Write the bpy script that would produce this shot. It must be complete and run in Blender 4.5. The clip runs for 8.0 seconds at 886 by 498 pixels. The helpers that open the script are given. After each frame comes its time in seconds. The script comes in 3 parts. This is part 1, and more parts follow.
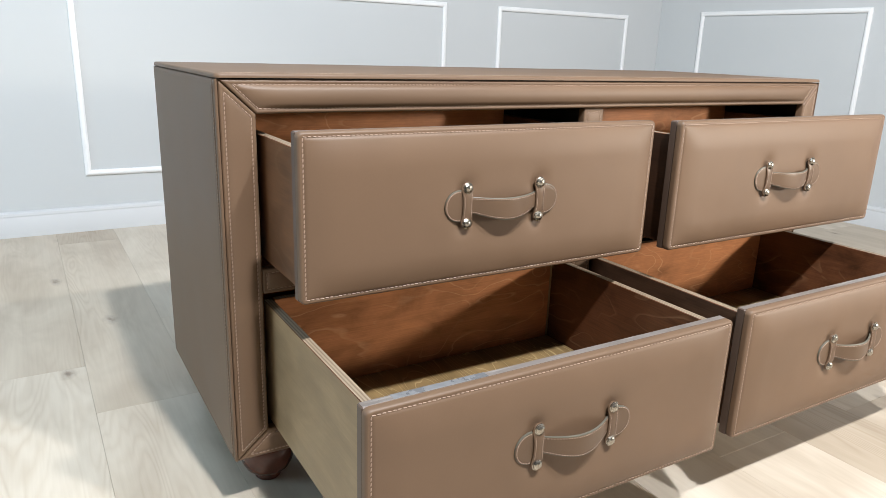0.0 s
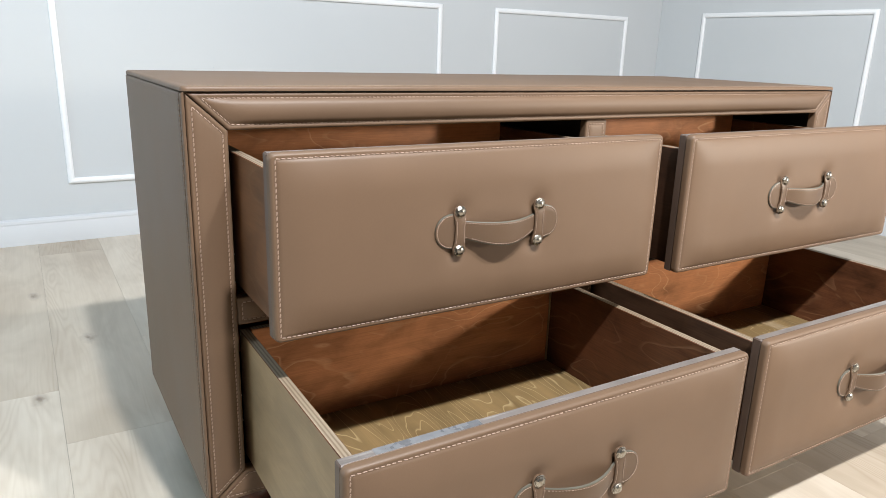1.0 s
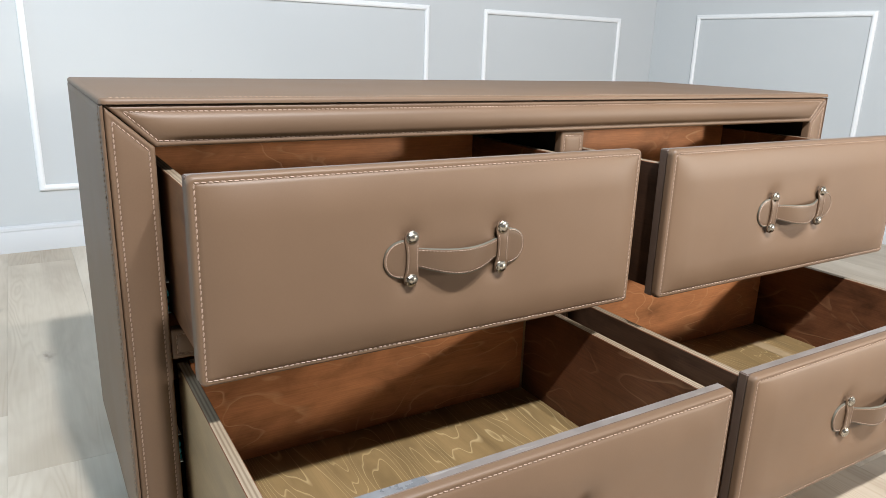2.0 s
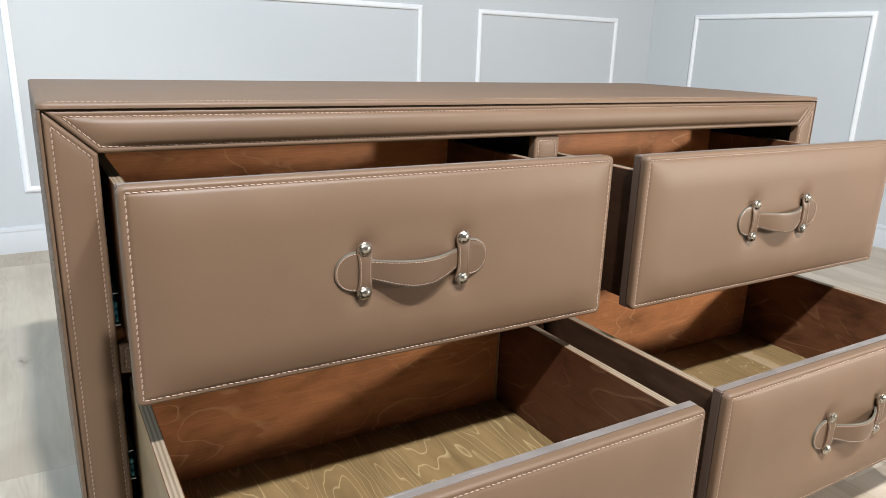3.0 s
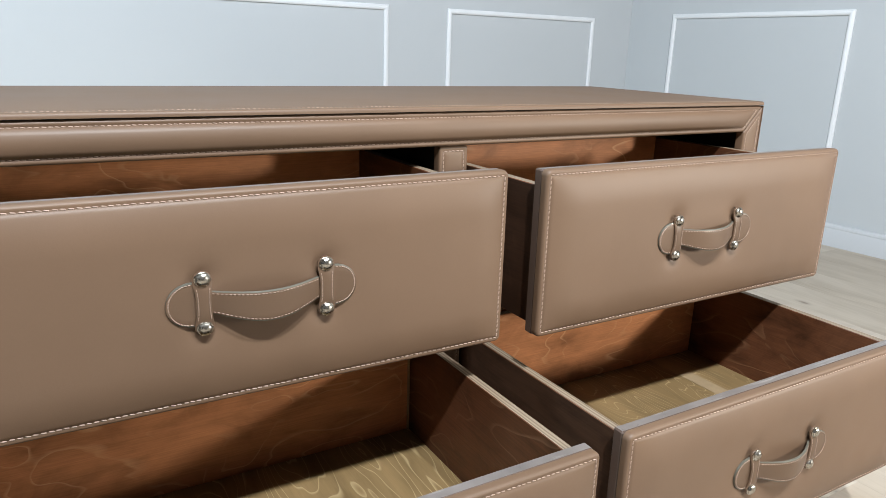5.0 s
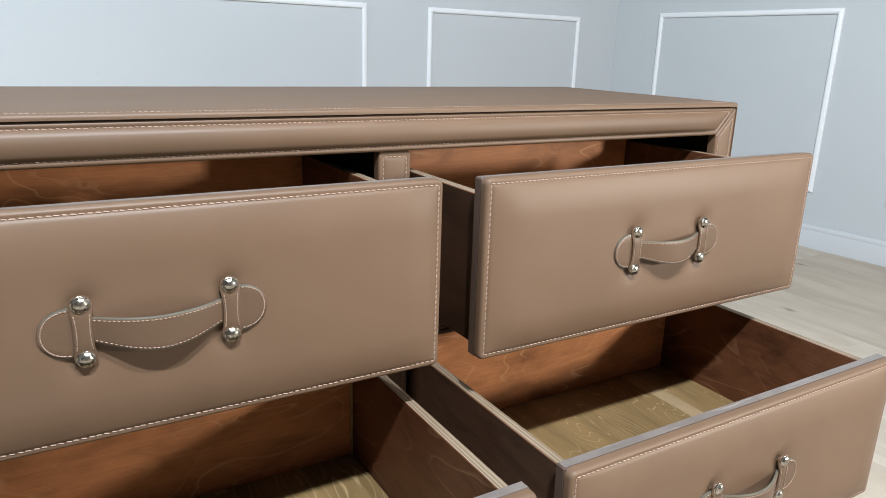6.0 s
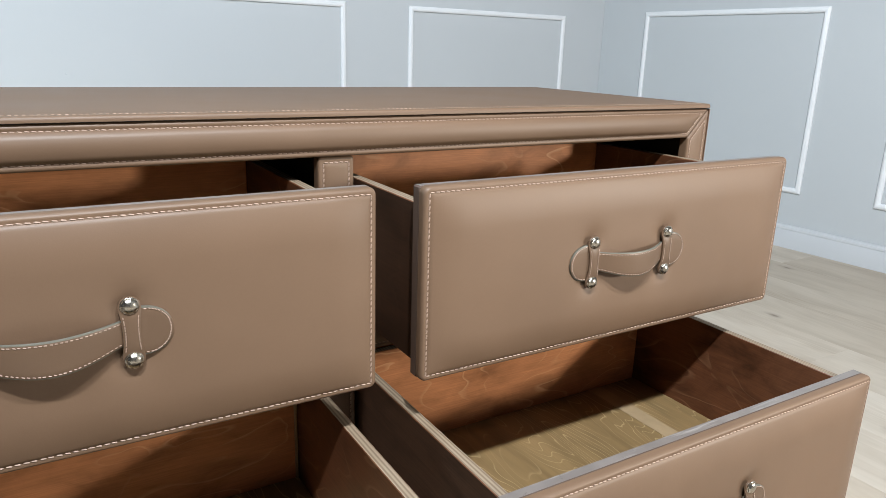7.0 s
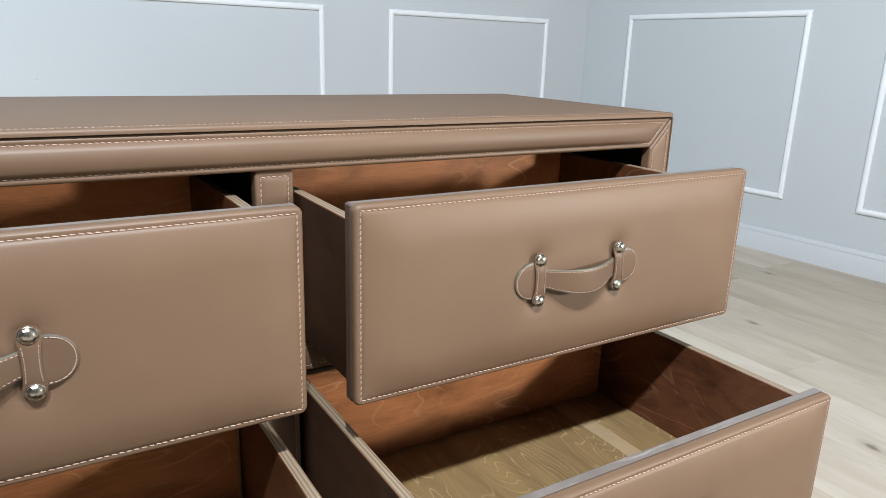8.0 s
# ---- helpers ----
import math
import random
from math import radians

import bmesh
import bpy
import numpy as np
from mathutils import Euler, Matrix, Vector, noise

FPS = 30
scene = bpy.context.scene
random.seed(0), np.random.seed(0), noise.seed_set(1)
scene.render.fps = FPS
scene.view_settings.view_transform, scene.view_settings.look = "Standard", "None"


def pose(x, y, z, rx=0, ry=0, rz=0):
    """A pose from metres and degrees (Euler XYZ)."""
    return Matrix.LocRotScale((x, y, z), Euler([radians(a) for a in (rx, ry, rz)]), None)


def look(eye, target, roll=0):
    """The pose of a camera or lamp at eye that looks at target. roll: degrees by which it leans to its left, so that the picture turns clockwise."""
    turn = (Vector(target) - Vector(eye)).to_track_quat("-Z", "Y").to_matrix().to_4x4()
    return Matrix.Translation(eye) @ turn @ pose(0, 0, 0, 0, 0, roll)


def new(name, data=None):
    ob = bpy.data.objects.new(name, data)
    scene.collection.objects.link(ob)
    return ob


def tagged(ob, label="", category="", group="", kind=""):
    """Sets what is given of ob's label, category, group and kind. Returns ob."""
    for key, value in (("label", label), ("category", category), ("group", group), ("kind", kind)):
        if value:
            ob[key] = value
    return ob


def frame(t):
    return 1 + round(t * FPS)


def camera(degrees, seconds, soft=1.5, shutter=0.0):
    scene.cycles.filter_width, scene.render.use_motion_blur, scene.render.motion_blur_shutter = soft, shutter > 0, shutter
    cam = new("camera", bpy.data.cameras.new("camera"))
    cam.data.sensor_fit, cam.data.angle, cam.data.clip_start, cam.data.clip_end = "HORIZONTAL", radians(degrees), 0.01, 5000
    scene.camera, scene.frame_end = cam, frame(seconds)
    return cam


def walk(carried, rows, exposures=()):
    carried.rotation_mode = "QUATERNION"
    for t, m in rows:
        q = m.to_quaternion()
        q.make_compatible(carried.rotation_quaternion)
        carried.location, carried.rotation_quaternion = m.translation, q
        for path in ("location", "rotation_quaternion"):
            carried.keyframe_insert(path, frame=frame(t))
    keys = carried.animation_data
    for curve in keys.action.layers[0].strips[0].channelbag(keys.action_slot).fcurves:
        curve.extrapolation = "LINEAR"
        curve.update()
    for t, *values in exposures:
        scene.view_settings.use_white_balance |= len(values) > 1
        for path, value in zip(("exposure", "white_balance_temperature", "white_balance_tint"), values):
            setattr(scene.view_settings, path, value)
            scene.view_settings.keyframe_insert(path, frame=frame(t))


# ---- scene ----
cam = camera(64.7, 8.0, soft=0.6)
PATH = [
    (0, (-0.2480, -1.0785, 0.8033), (0.7448, 0.5686, 0.2545), 1.88),
    (0.5, (-0.2207, -1.0306, 0.8139), (0.7756, 0.6144, 0.2649), 1.94),
    (1, (-0.1881, -0.9973, 0.8171), (0.8100, 0.6468, 0.2687), 1.84),
    (1.5, (-0.1454, -0.9638, 0.8186), (0.8559, 0.6782, 0.2700), 1.92),
    (1.7, (-0.1169, -0.9528, 0.8225), (0.8841, 0.6898, 0.2748), 1.90),
    (2.8, (-0.0281, -0.9318, 0.8338), (0.9643, 0.7161, 0.2866), 1.90),
    (3, (-0.0107, -0.9355, 0.8337), (0.9777, 0.7145, 0.2852), 1.94),
    (3.5, (0.0272, -0.9441, 0.8320), (1.0106, 0.7093, 0.2850), 1.86),
    (4, (0.0752, -0.9470, 0.8336), (1.0565, 0.7071, 0.2849), 1.92),
    (4.5, (0.1242, -0.9476, 0.8378), (1.1053, 0.7069, 0.2898), 1.82),
    (4.7, (0.1472, -0.9419, 0.8421), (1.1307, 0.7105, 0.2924), 1.85),
    (5.8, (0.2673, -0.9118, 0.8451), (1.2553, 0.7390, 0.2983), 1.68),
    (6, (0.2942, -0.9023, 0.8424), (1.2849, 0.7464, 0.2942), 1.78),
    (6.5, (0.3488, -0.8885, 0.8444), (1.3451, 0.7569, 0.2965), 1.79),
    (7, (0.3889, -0.8796, 0.8418), (1.3889, 0.7635, 0.2942), 1.76),
    (7.5, (0.4269, -0.8760, 0.8441), (1.4321, 0.7639, 0.2961), 1.78),
    (8, (0.4682, -0.8830, 0.8555), (1.4792, 0.7545, 0.3109), 1.73),
]
# the clip's camera darkens and cools its picture slightly half-way
walk(cam, [(t, look(eye, target, roll)) for t, eye, target, roll in PATH],
     [(0, -0.06, 6520, 7), (3.3, -0.08, 6470, 7), (4.6, -0.15, 6180, 5), (8, -0.20, 6180, 5)])

# ---- light ----
def lamp(name, kind, m, energy, colour, size=0.05, size_y=None, cone=None, blend=0.5):
    data = bpy.data.lights.new(name, kind)
    data.energy, data.color = energy, colour
    if kind == "AREA":
        data.size = size
        if size_y:
            data.shape, data.size_y = "RECTANGLE", size_y
    else:
        data.shadow_soft_size = size
    if cone:
        data.spot_size, data.spot_blend = radians(cone), blend
    ob = new(name, data)
    ob.matrix_world = m
    return ob


BACK, RIGHT, LEFT, FRONT, TOP, WALL = 2.224, 3.346, -3.0, -4.2, 2.75, 0.15
SKEW_N, SKEW_E = 0.0123, -0.0597   # the room is not quite square to the dresser
LINE_X, LINE_Y, LINE_L = -0.55, 0.10, 2.4
SPOT_Y, SPOT_Z = -1.60, 2.70
SPOT_XS = (0.20, 1.00)
for sx, watts in zip(SPOT_XS, (425, 255)):
    lamp("spot_lamp", "SPOT", pose(sx, SPOT_Y, SPOT_Z - 0.03), watts, (0.95, 0.955, 1.0), 0.055, cone=174, blend=0.25)
# Cool overhead fill for walls, floor and dresser top; no such lamp is seen.
lamp("cool_overhead_fill", "AREA", pose(LINE_X, LINE_Y, TOP - 0.03), 29, (0.60, 0.80, 1.0), LINE_L, 0.22)
# Low warm light placed by the drawers' diagonal shadows; its source is unseen.
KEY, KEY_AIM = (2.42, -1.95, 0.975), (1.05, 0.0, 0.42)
lamp("low_warm_lamp", "SPOT", look(KEY, KEY_AIM), 212, (1.0, 0.905, 0.805), 0.09, cone=41, blend=1.0)
# Cool fill from the left, as from an assumed window out of view.
lamp("left_cool_fill", "AREA", pose(LEFT + 0.05, 0.70, 1.45, 0, -90, 0), 43, (0.58, 0.82, 1.0), 1.5, 1.9)

world = bpy.data.worlds.new("sky")
world.use_nodes = True
sky = world.node_tree.nodes.new("ShaderNodeTexSky")
sky.sky_type, sky.sun_disc, sky.sun_elevation = "NISHITA", False, radians(35)
world.node_tree.links.new(sky.outputs[0], world.node_tree.nodes["Background"].inputs[0])
world.node_tree.nodes["Background"].inputs[1].default_value = 0.10
scene.world = world


# ---- materials ----
class Mat:
    """A node material, with short names for what is used most."""

    def __init__(self, name, rough=0.5, metal=0.0):
        self.m = bpy.data.materials.new(name)
        self.m.use_nodes = True
        self.t = self.m.node_tree
        self.b = self.t.nodes["Principled BSDF"]
        self.b.inputs["Roughness"].default_value = rough
        self.b.inputs["Metallic"].default_value = metal

    def n(self, kind, **settings):
        node = self.t.nodes.new("ShaderNode" + kind)
        for key, value in settings.items():
            if key in node.inputs:
                node.inputs[key].default_value = value
        return node

    def link(self, a, b):
        self.t.links.new(a, b)

    def coords(self, scale=(1, 1, 1), turn=(0, 0, 0), scatter=0.0):
        c = self.n("TexCoord")
        mp = self.n("Mapping")
        mp.inputs["Scale"].default_value = scale
        mp.inputs["Rotation"].default_value = turn
        src = c.outputs["Object"]
        if scatter:
            info = self.n("ObjectInfo")
            mul = self.n("VectorMath")
            mul.operation = "MULTIPLY_ADD"
            comb = self.n("CombineXYZ")
            for i in range(3):
                self.link(info.outputs["Random"], comb.inputs[i])
            mul.inputs[1].default_value = (scatter, scatter * 1.7, scatter * 0.6)
            self.link(comb.outputs[0], mul.inputs[0])
            self.link(src, mul.inputs[2])
            src = mul.outputs[0]
        self.link(src, mp.inputs["Vector"])
        return mp.outputs["Vector"]

    def noise(self, vec, scale, detail=4.0, rough=0.55, distort=0.0):
        t = self.n("TexNoise", Scale=scale, Detail=detail, Roughness=rough, Distortion=distort)
        self.link(vec, t.inputs["Vector"])
        return t.outputs["Fac"]

    def ramp(self, fac, stops):
        r = self.n("ValToRGB")
        els = r.color_ramp.elements
        while len(els) < len(stops):
            els.new(0.5)
        for e, (p, c) in zip(els, stops):
            e.position, e.color = p, (*c, 1) if len(c) == 3 else c
        self.link(fac, r.inputs["Fac"])
        return r.outputs["Color"]

    def mix(self, fac, a, b, blend="MIX"):
        mx = self.n("Mix")
        mx.data_type, mx.blend_type = "RGBA", blend
        for sock, v in ((mx.inputs[0], fac), (mx.inputs[6], a), (mx.inputs[7], b)):
            if hasattr(v, "links"):
                self.link(v, sock)
            else:
                sock.default_value = v if isinstance(v, (int, float)) else (*v, 1)
        return mx.outputs[2]

    def math(self, op, a, b=0.0):
        mt = self.n("Math")
        mt.operation = op
        for sock, v in ((mt.inputs[0], a), (mt.inputs[1], b)):
            if hasattr(v, "links"):
                self.link(v, sock)
            else:
                sock.default_value = v
        return mt.outputs[0]

    def colour(self, c):
        if hasattr(c, "links"):
            self.link(c, self.b.inputs["Base Color"])
        else:
            self.b.inputs["Base Color"].default_value = (*c, 1)

    def rough(self, fac, lo, hi):
        mr = self.n("MapRange")
        mr.inputs["To Min"].default_value, mr.inputs["To Max"].default_value = lo, hi
        self.link(fac, mr.inputs["Value"])
        self.link(mr.outputs[0], self.b.inputs["Roughness"])

    def bump(self, height, strength, dist):
        bp = self.n("Bump", Strength=strength, Distance=dist)
        self.link(height, bp.inputs["Height"])
        self.link(bp.outputs[0], self.b.inputs["Normal"])


def scaled(c, k):
    return tuple(v * k for v in c)


def leather(name, base, rough):
    m = Mat(name, rough)
    v = m.coords(scatter=3.0)
    big = m.noise(v, 5.0, 3.0)
    fine = m.noise(v, 420.0, 3.0, 0.6)
    cells = m.n("TexVoronoi", Scale=620.0)
    m.link(v, cells.inputs["Vector"])
    c = m.ramp(big, [(0.25, scaled(base, 0.90)), (0.75, scaled(base, 1.10))])
    c = m.mix(m.math("MULTIPLY", fine, 0.22), c, scaled(base, 0.62))
    m.colour(c)
    m.rough(big, rough - 0.05, rough + 0.07)
    h = m.math("ADD", m.math("MULTIPLY", fine, 0.5), cells.outputs["Distance"])
    h = m.math("ADD", h, m.math("MULTIPLY", m.noise(v, 16.0, 2.0), 5.0))
    m.b.inputs["Specular IOR Level"].default_value = 0.42
    m.bump(h, 0.045, 0.0005)
    return m.m


def stained_ply(name, dark, mid, light, scale, rough=0.45, lines=9.0, mark=0.22, fibre=1.1, low=0.45, open_gate=0.46):
    """Stained birch plywood: soft blotches, long fibres and pale flame-shaped growth lines."""
    m = Mat(name, rough)
    v = m.coords(scale, scatter=5.0)
    blot = m.noise(v, 2.6, 5.0, 0.6, 0.5)
    m2 = m.noise(v, 1.5, 2.6, 0.42, 0.35)
    ring = m.math("FRACT", m.math("MULTIPLY", m2, lines))
    line = m.ramp(ring, [(0.0, (0, 0, 0)), (0.84, (0, 0, 0)), (0.965, (1, 1, 1)), (1.0, (0.2, 0.2, 0.2))])
    gate = m.ramp(m.noise(v, 1.7, 2.0), [(open_gate, (0, 0, 0)), (open_gate + 0.18, (1, 1, 1))])
    fib = m.n("TexNoise", Scale=9.0, Detail=5.0, Roughness=0.65)
    fv = m.coords([k * (0.5 if k == min(scale) else 9.0) for k in scale], scatter=5.0)
    m.link(fv, fib.inputs["Vector"])
    c = m.ramp(blot, [(0.30, scaled(mid, low)), (0.5, mid), (0.70, scaled(mid, 1.25))])
    knot = m.n("TexVoronoi", Scale=1.1)
    m.link(v, knot.inputs["Vector"])
    spot = m.ramp(m.math("ADD", knot.outputs["Distance"], m.math("MULTIPLY", m2, 0.25)), [(0.16, (1, 1, 1)), (0.30, (0, 0, 0))])
    c = m.mix(m.math("MULTIPLY", spot, 0.15), c, scaled(dark, 0.7))
    c = m.mix(m.math("MULTIPLY", m.math("SUBTRACT", fib.outputs["Fac"], 0.30), fibre), c, scaled(dark, 0.75))
    c = m.mix(m.math("MULTIPLY", m.math("MULTIPLY", line, gate), mark), c, light)
    m.colour(c)
    m.rough(blot, rough - 0.06, rough + 0.10)
    m.b.inputs["Specular IOR Level"].default_value = 0.25
    m.bump(fib.outputs["Fac"], 0.12, 0.001)
    return m.m


def ply_edge(name):
    m = Mat(name, 0.55)
    v = m.coords((1, 1, 1), scatter=2.0)
    w = m.n("TexWave", Scale=62.0, Distortion=0.4, Detail=2.0)
    w.bands_direction = "X"
    m.link(v, w.inputs["Vector"])
    n = m.noise(v, 60.0, 4.0)
    c = m.ramp(w.outputs["Fac"], [(0.1, (0.13, 0.092, 0.06)), (0.4, (0.22, 0.17, 0.118)), (0.9, (0.29, 0.235, 0.17))])
    m.colour(m.mix(m.math("MULTIPLY", n, 0.5), c, (0.22, 0.15, 0.09)))
    return m.m


def worn_board(name, base, scuff):
    """The smooth top of a drawer front: grey-brown, with pale scuffs along it and dark specks."""
    m = Mat(name, 0.32)
    v = m.coords(scatter=3.0)
    cloud = m.noise(v, 14.0, 4.0, 0.6)
    c = m.ramp(cloud, [(0.3, scaled(base, 0.78)), (0.7, scaled(base, 1.15))])
    streak = m.noise(m.coords((6.0, 60.0, 60.0), scatter=3.0), 2.2, 5.0, 0.65)
    c = m.mix(m.ramp(streak, [(0.56, (0, 0, 0)), (0.72, (0.8, 0.8, 0.8))]), c, scuff)
    speck = m.noise(v, 110.0, 3.0, 0.6)
    c = m.mix(m.ramp(speck, [(0.66, (0, 0, 0)), (0.72, (0.6, 0.6, 0.6))]), c, scaled(base, 0.4))
    m.colour(c)
    m.rough(cloud, 0.24, 0.42)
    m.bump(streak, 0.10, 0.0006)
    return m.m


LEATHER_BASE = (0.147, 0.0893, 0.0535)
M_LEATHER = leather("brown_leather", LEATHER_BASE, 0.50)
M_BOARD = worn_board("worn_grey_board", (0.165, 0.144, 0.132), (0.30, 0.275, 0.255))
M_BOARD_EDGE = leather("dark_edge_leather", (0.098, 0.064, 0.048), 0.42)
M_STRAP = leather("brown_strap_leather", scaled(LEATHER_BASE, 0.80), 0.42)
# One stained ply twice: back coloured as lit, inner sides as shaded.
M_WOOD_X = stained_ply("lit_ply_back", (0.075, 0.026, 0.011), (0.490, 0.207, 0.089), (0.72, 0.43, 0.23), (3.2, 7.0, 7.0), lines=10.0, mark=0.46, fibre=0.66, low=0.60, open_gate=0.42)
M_WOOD_Y = stained_ply("shaded_ply_side", (0.038, 0.014, 0.006), (0.140, 0.054, 0.024), (0.38, 0.22, 0.12), (6.0, 2.6, 6.0), lines=9.0, mark=0.32, fibre=0.9, low=0.40)
M_WOOD_BOTTOM = stained_ply("stained_ply_bottom", (0.115, 0.071, 0.030), (0.215, 0.143, 0.064), (0.50, 0.39, 0.21), (7.0, 1.15, 5.0), lines=25.0, mark=0.55, fibre=0.45, low=0.66, open_gate=0.33)
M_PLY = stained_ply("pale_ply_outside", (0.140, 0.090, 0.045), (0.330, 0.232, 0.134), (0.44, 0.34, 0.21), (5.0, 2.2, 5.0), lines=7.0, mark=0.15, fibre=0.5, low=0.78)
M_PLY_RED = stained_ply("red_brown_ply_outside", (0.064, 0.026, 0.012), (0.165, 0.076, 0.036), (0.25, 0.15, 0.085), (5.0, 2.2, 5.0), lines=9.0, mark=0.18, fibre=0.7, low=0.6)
# Right-hand drawers' outsides: shade from the gap is put into these darker plies.
M_OUT_SHADED_DEEP = stained_ply("deep_shaded_outside", (0.022, 0.010, 0.005), (0.052, 0.024, 0.013), (0.11, 0.055, 0.03), (6.0, 2.2, 6.0), lines=10.0, mark=0.15)
M_OUT_SHADED = stained_ply("shaded_outside", (0.036, 0.017, 0.009), (0.088, 0.046, 0.027), (0.16, 0.09, 0.055), (6.0, 2.2, 6.0), lines=8.0, mark=0.15)
M_EDGE = ply_edge("ply_edge")


def plain(name, base, rough, metal=0.0, vary=0.08, scale=8.0, bump=0.0):
    m = Mat(name, rough, metal)
    v = m.coords()
    n = m.noise(v, scale, 4.0)
    m.colour(m.ramp(n, [(0.3, scaled(base, 1 - vary)), (0.7, scaled(base, 1 + vary))]))
    m.rough(n, rough - 0.05, rough + 0.05)
    if bump:
        m.bump(m.noise(v, scale * 40, 3.0), bump, 0.001)
    return m.m


M_THREAD = plain("beige_thread", (0.330, 0.235, 0.180), 0.7, vary=0.2, scale=300)
M_STUD = plain("polished_nickel", (0.40, 0.37, 0.32), 0.27, 1.0, vary=0.06, scale=120)
M_STEEL = plain("zinc_steel", (0.50, 0.53, 0.55), 0.30, 1.0, vary=0.1, scale=60)
M_CAGE = plain("teal_plastic", (0.06, 0.46, 0.54), 0.30, vary=0.1, scale=60)
M_BOTTOM_STRIP = plain("pale_gloss", (0.34, 0.25, 0.145), 0.20, vary=0.06, scale=40)
M_FILM = plain("blue_film", (0.150, 0.152, 0.158), 0.28, vary=0.30, scale=38)
M_UNDER = plain("floor_underlay", (0.22, 0.18, 0.14), 0.8, vary=0.1, scale=6)
M_RIM = plain("edge_paint", (0.105, 0.098, 0.076), 0.45, vary=0.12, scale=80)
# Near-black finish shared by the inner case boards and the lamp stand.
M_DARK = plain("near_black", (0.018, 0.016, 0.015), 0.8, vary=0.2, scale=20)
M_FOOT = plain("mahogany_lacquer", (0.10, 0.034, 0.020), 0.25, vary=0.25, scale=30)
M_WALL = plain("wall_paint", (0.545, 0.560, 0.568), 0.75, vary=0.012, scale=1.5, bump=0.10)
M_TRIM = plain("white_trim_paint", (0.84, 0.84, 0.845), 0.45, vary=0.01, scale=3.0)
M_SKIRT = plain("grey_skirting_paint", (0.60, 0.605, 0.615), 0.5, vary=0.012, scale=2.0)
# Unseen walls and ceiling: kept dark to cut bounce light in the drawers.
M_FAR = plain("unseen_wall_dark", (0.075, 0.070, 0.066), 0.8, vary=0.03, scale=1.5, bump=0.10)
M_CEIL = plain("ceiling_paint", (0.20, 0.20, 0.20), 0.8, vary=0.01, scale=2.0)
M_GLOW = Mat("lamp_lens")
M_GLOW.b.inputs["Emission Color"].default_value = (1, 0.95, 0.88, 1)
M_GLOW.b.inputs["Emission Strength"].default_value = 4.0
M_GLOW = M_GLOW.m
M_GLOW_COOL = Mat("cool_diffuser")
M_GLOW_COOL.b.inputs["Emission Color"].default_value = (0.76, 0.88, 1.0, 1)
M_GLOW_COOL.b.inputs["Emission Strength"].default_value = 3.0
M_GLOW_COOL = M_GLOW_COOL.m


def oak_floor():
    """Pale washed oak boards: every board its own tone, cathedral grain and small dark knots."""
    m = Mat("washed_oak", 0.42)
    v = m.coords((6.0, 0.50, 6.0), scatter=9.0)
    info = m.n("ObjectInfo")
    tone = m.ramp(info.outputs["Random"], [(0.0, (0.47, 0.392, 0.300)), (0.5, (0.60, 0.520, 0.420)), (1.0, (0.67, 0.600, 0.505))])
    swirl = m.noise(v, 1.5, 2.6, 0.45, 0.25)
    ring = m.math("PINGPONG", m.math("MULTIPLY", swirl, 26.0), 0.5)
    ringc = m.ramp(ring, [(0.0, (0.66, 0.58, 0.49)), (0.34, (0.94, 0.93, 0.92)), (1.0, (1.03, 1.03, 1.03))])
    gate = m.ramp(m.noise(v, 0.9, 2.0), [(0.45, (0, 0, 0)), (0.62, (1, 1, 1))])
    c = m.mix(m.math("MULTIPLY", gate, 0.42), tone, m.mix(1.0, tone, ringc, "MULTIPLY"))
    fv = m.coords((70.0, 2.0, 70.0), scatter=9.0)
    fib = m.noise(fv, 2.0, 4.0, 0.6)
    c = m.mix(m.math("MULTIPLY", fib, 0.32), c, (0.36, 0.29, 0.22))
    smoke = m.ramp(m.noise(m.coords((3.0, 0.9, 3.0), scatter=9.0), 2.6, 3.0, 0.6, 0.5), [(0.38, (1.03, 1.03, 1.03)), (0.66, (0.84, 0.815, 0.785))])
    c = m.mix(1.0, c, smoke, "MULTIPLY")
    kv = m.coords((7.0, 3.6, 7.0), scatter=9.0)
    knots = m.n("TexVoronoi", Scale=0.8)
    knots.voronoi_dimensions = "2D"
    m.link(kv, knots.inputs["Vector"])
    kd = m.math("ADD", knots.outputs["Distance"], m.math("MULTIPLY", m.math("SUBTRACT", m.noise(kv, 6.0), 0.5), 0.16))
    kf = m.ramp(kd, [(0.02, (1, 1, 1)), (0.06, (0.35, 0.35, 0.35)), (0.13, (0, 0, 0))])
    pick = m.n("SeparateColor")
    m.link(knots.outputs["Color"], pick.inputs[0])
    kf = m.math("MULTIPLY", kf, m.math("GREATER_THAN", pick.outputs[0], 0.80))
    c = m.mix(m.math("MULTIPLY", kf, 0.85), c, (0.16, 0.11, 0.075))
    m.colour(c)
    m.rough(fib, 0.34, 0.52)
    m.bump(fib, 0.10, 0.001)
    return m.m


M_OAK = oak_floor()


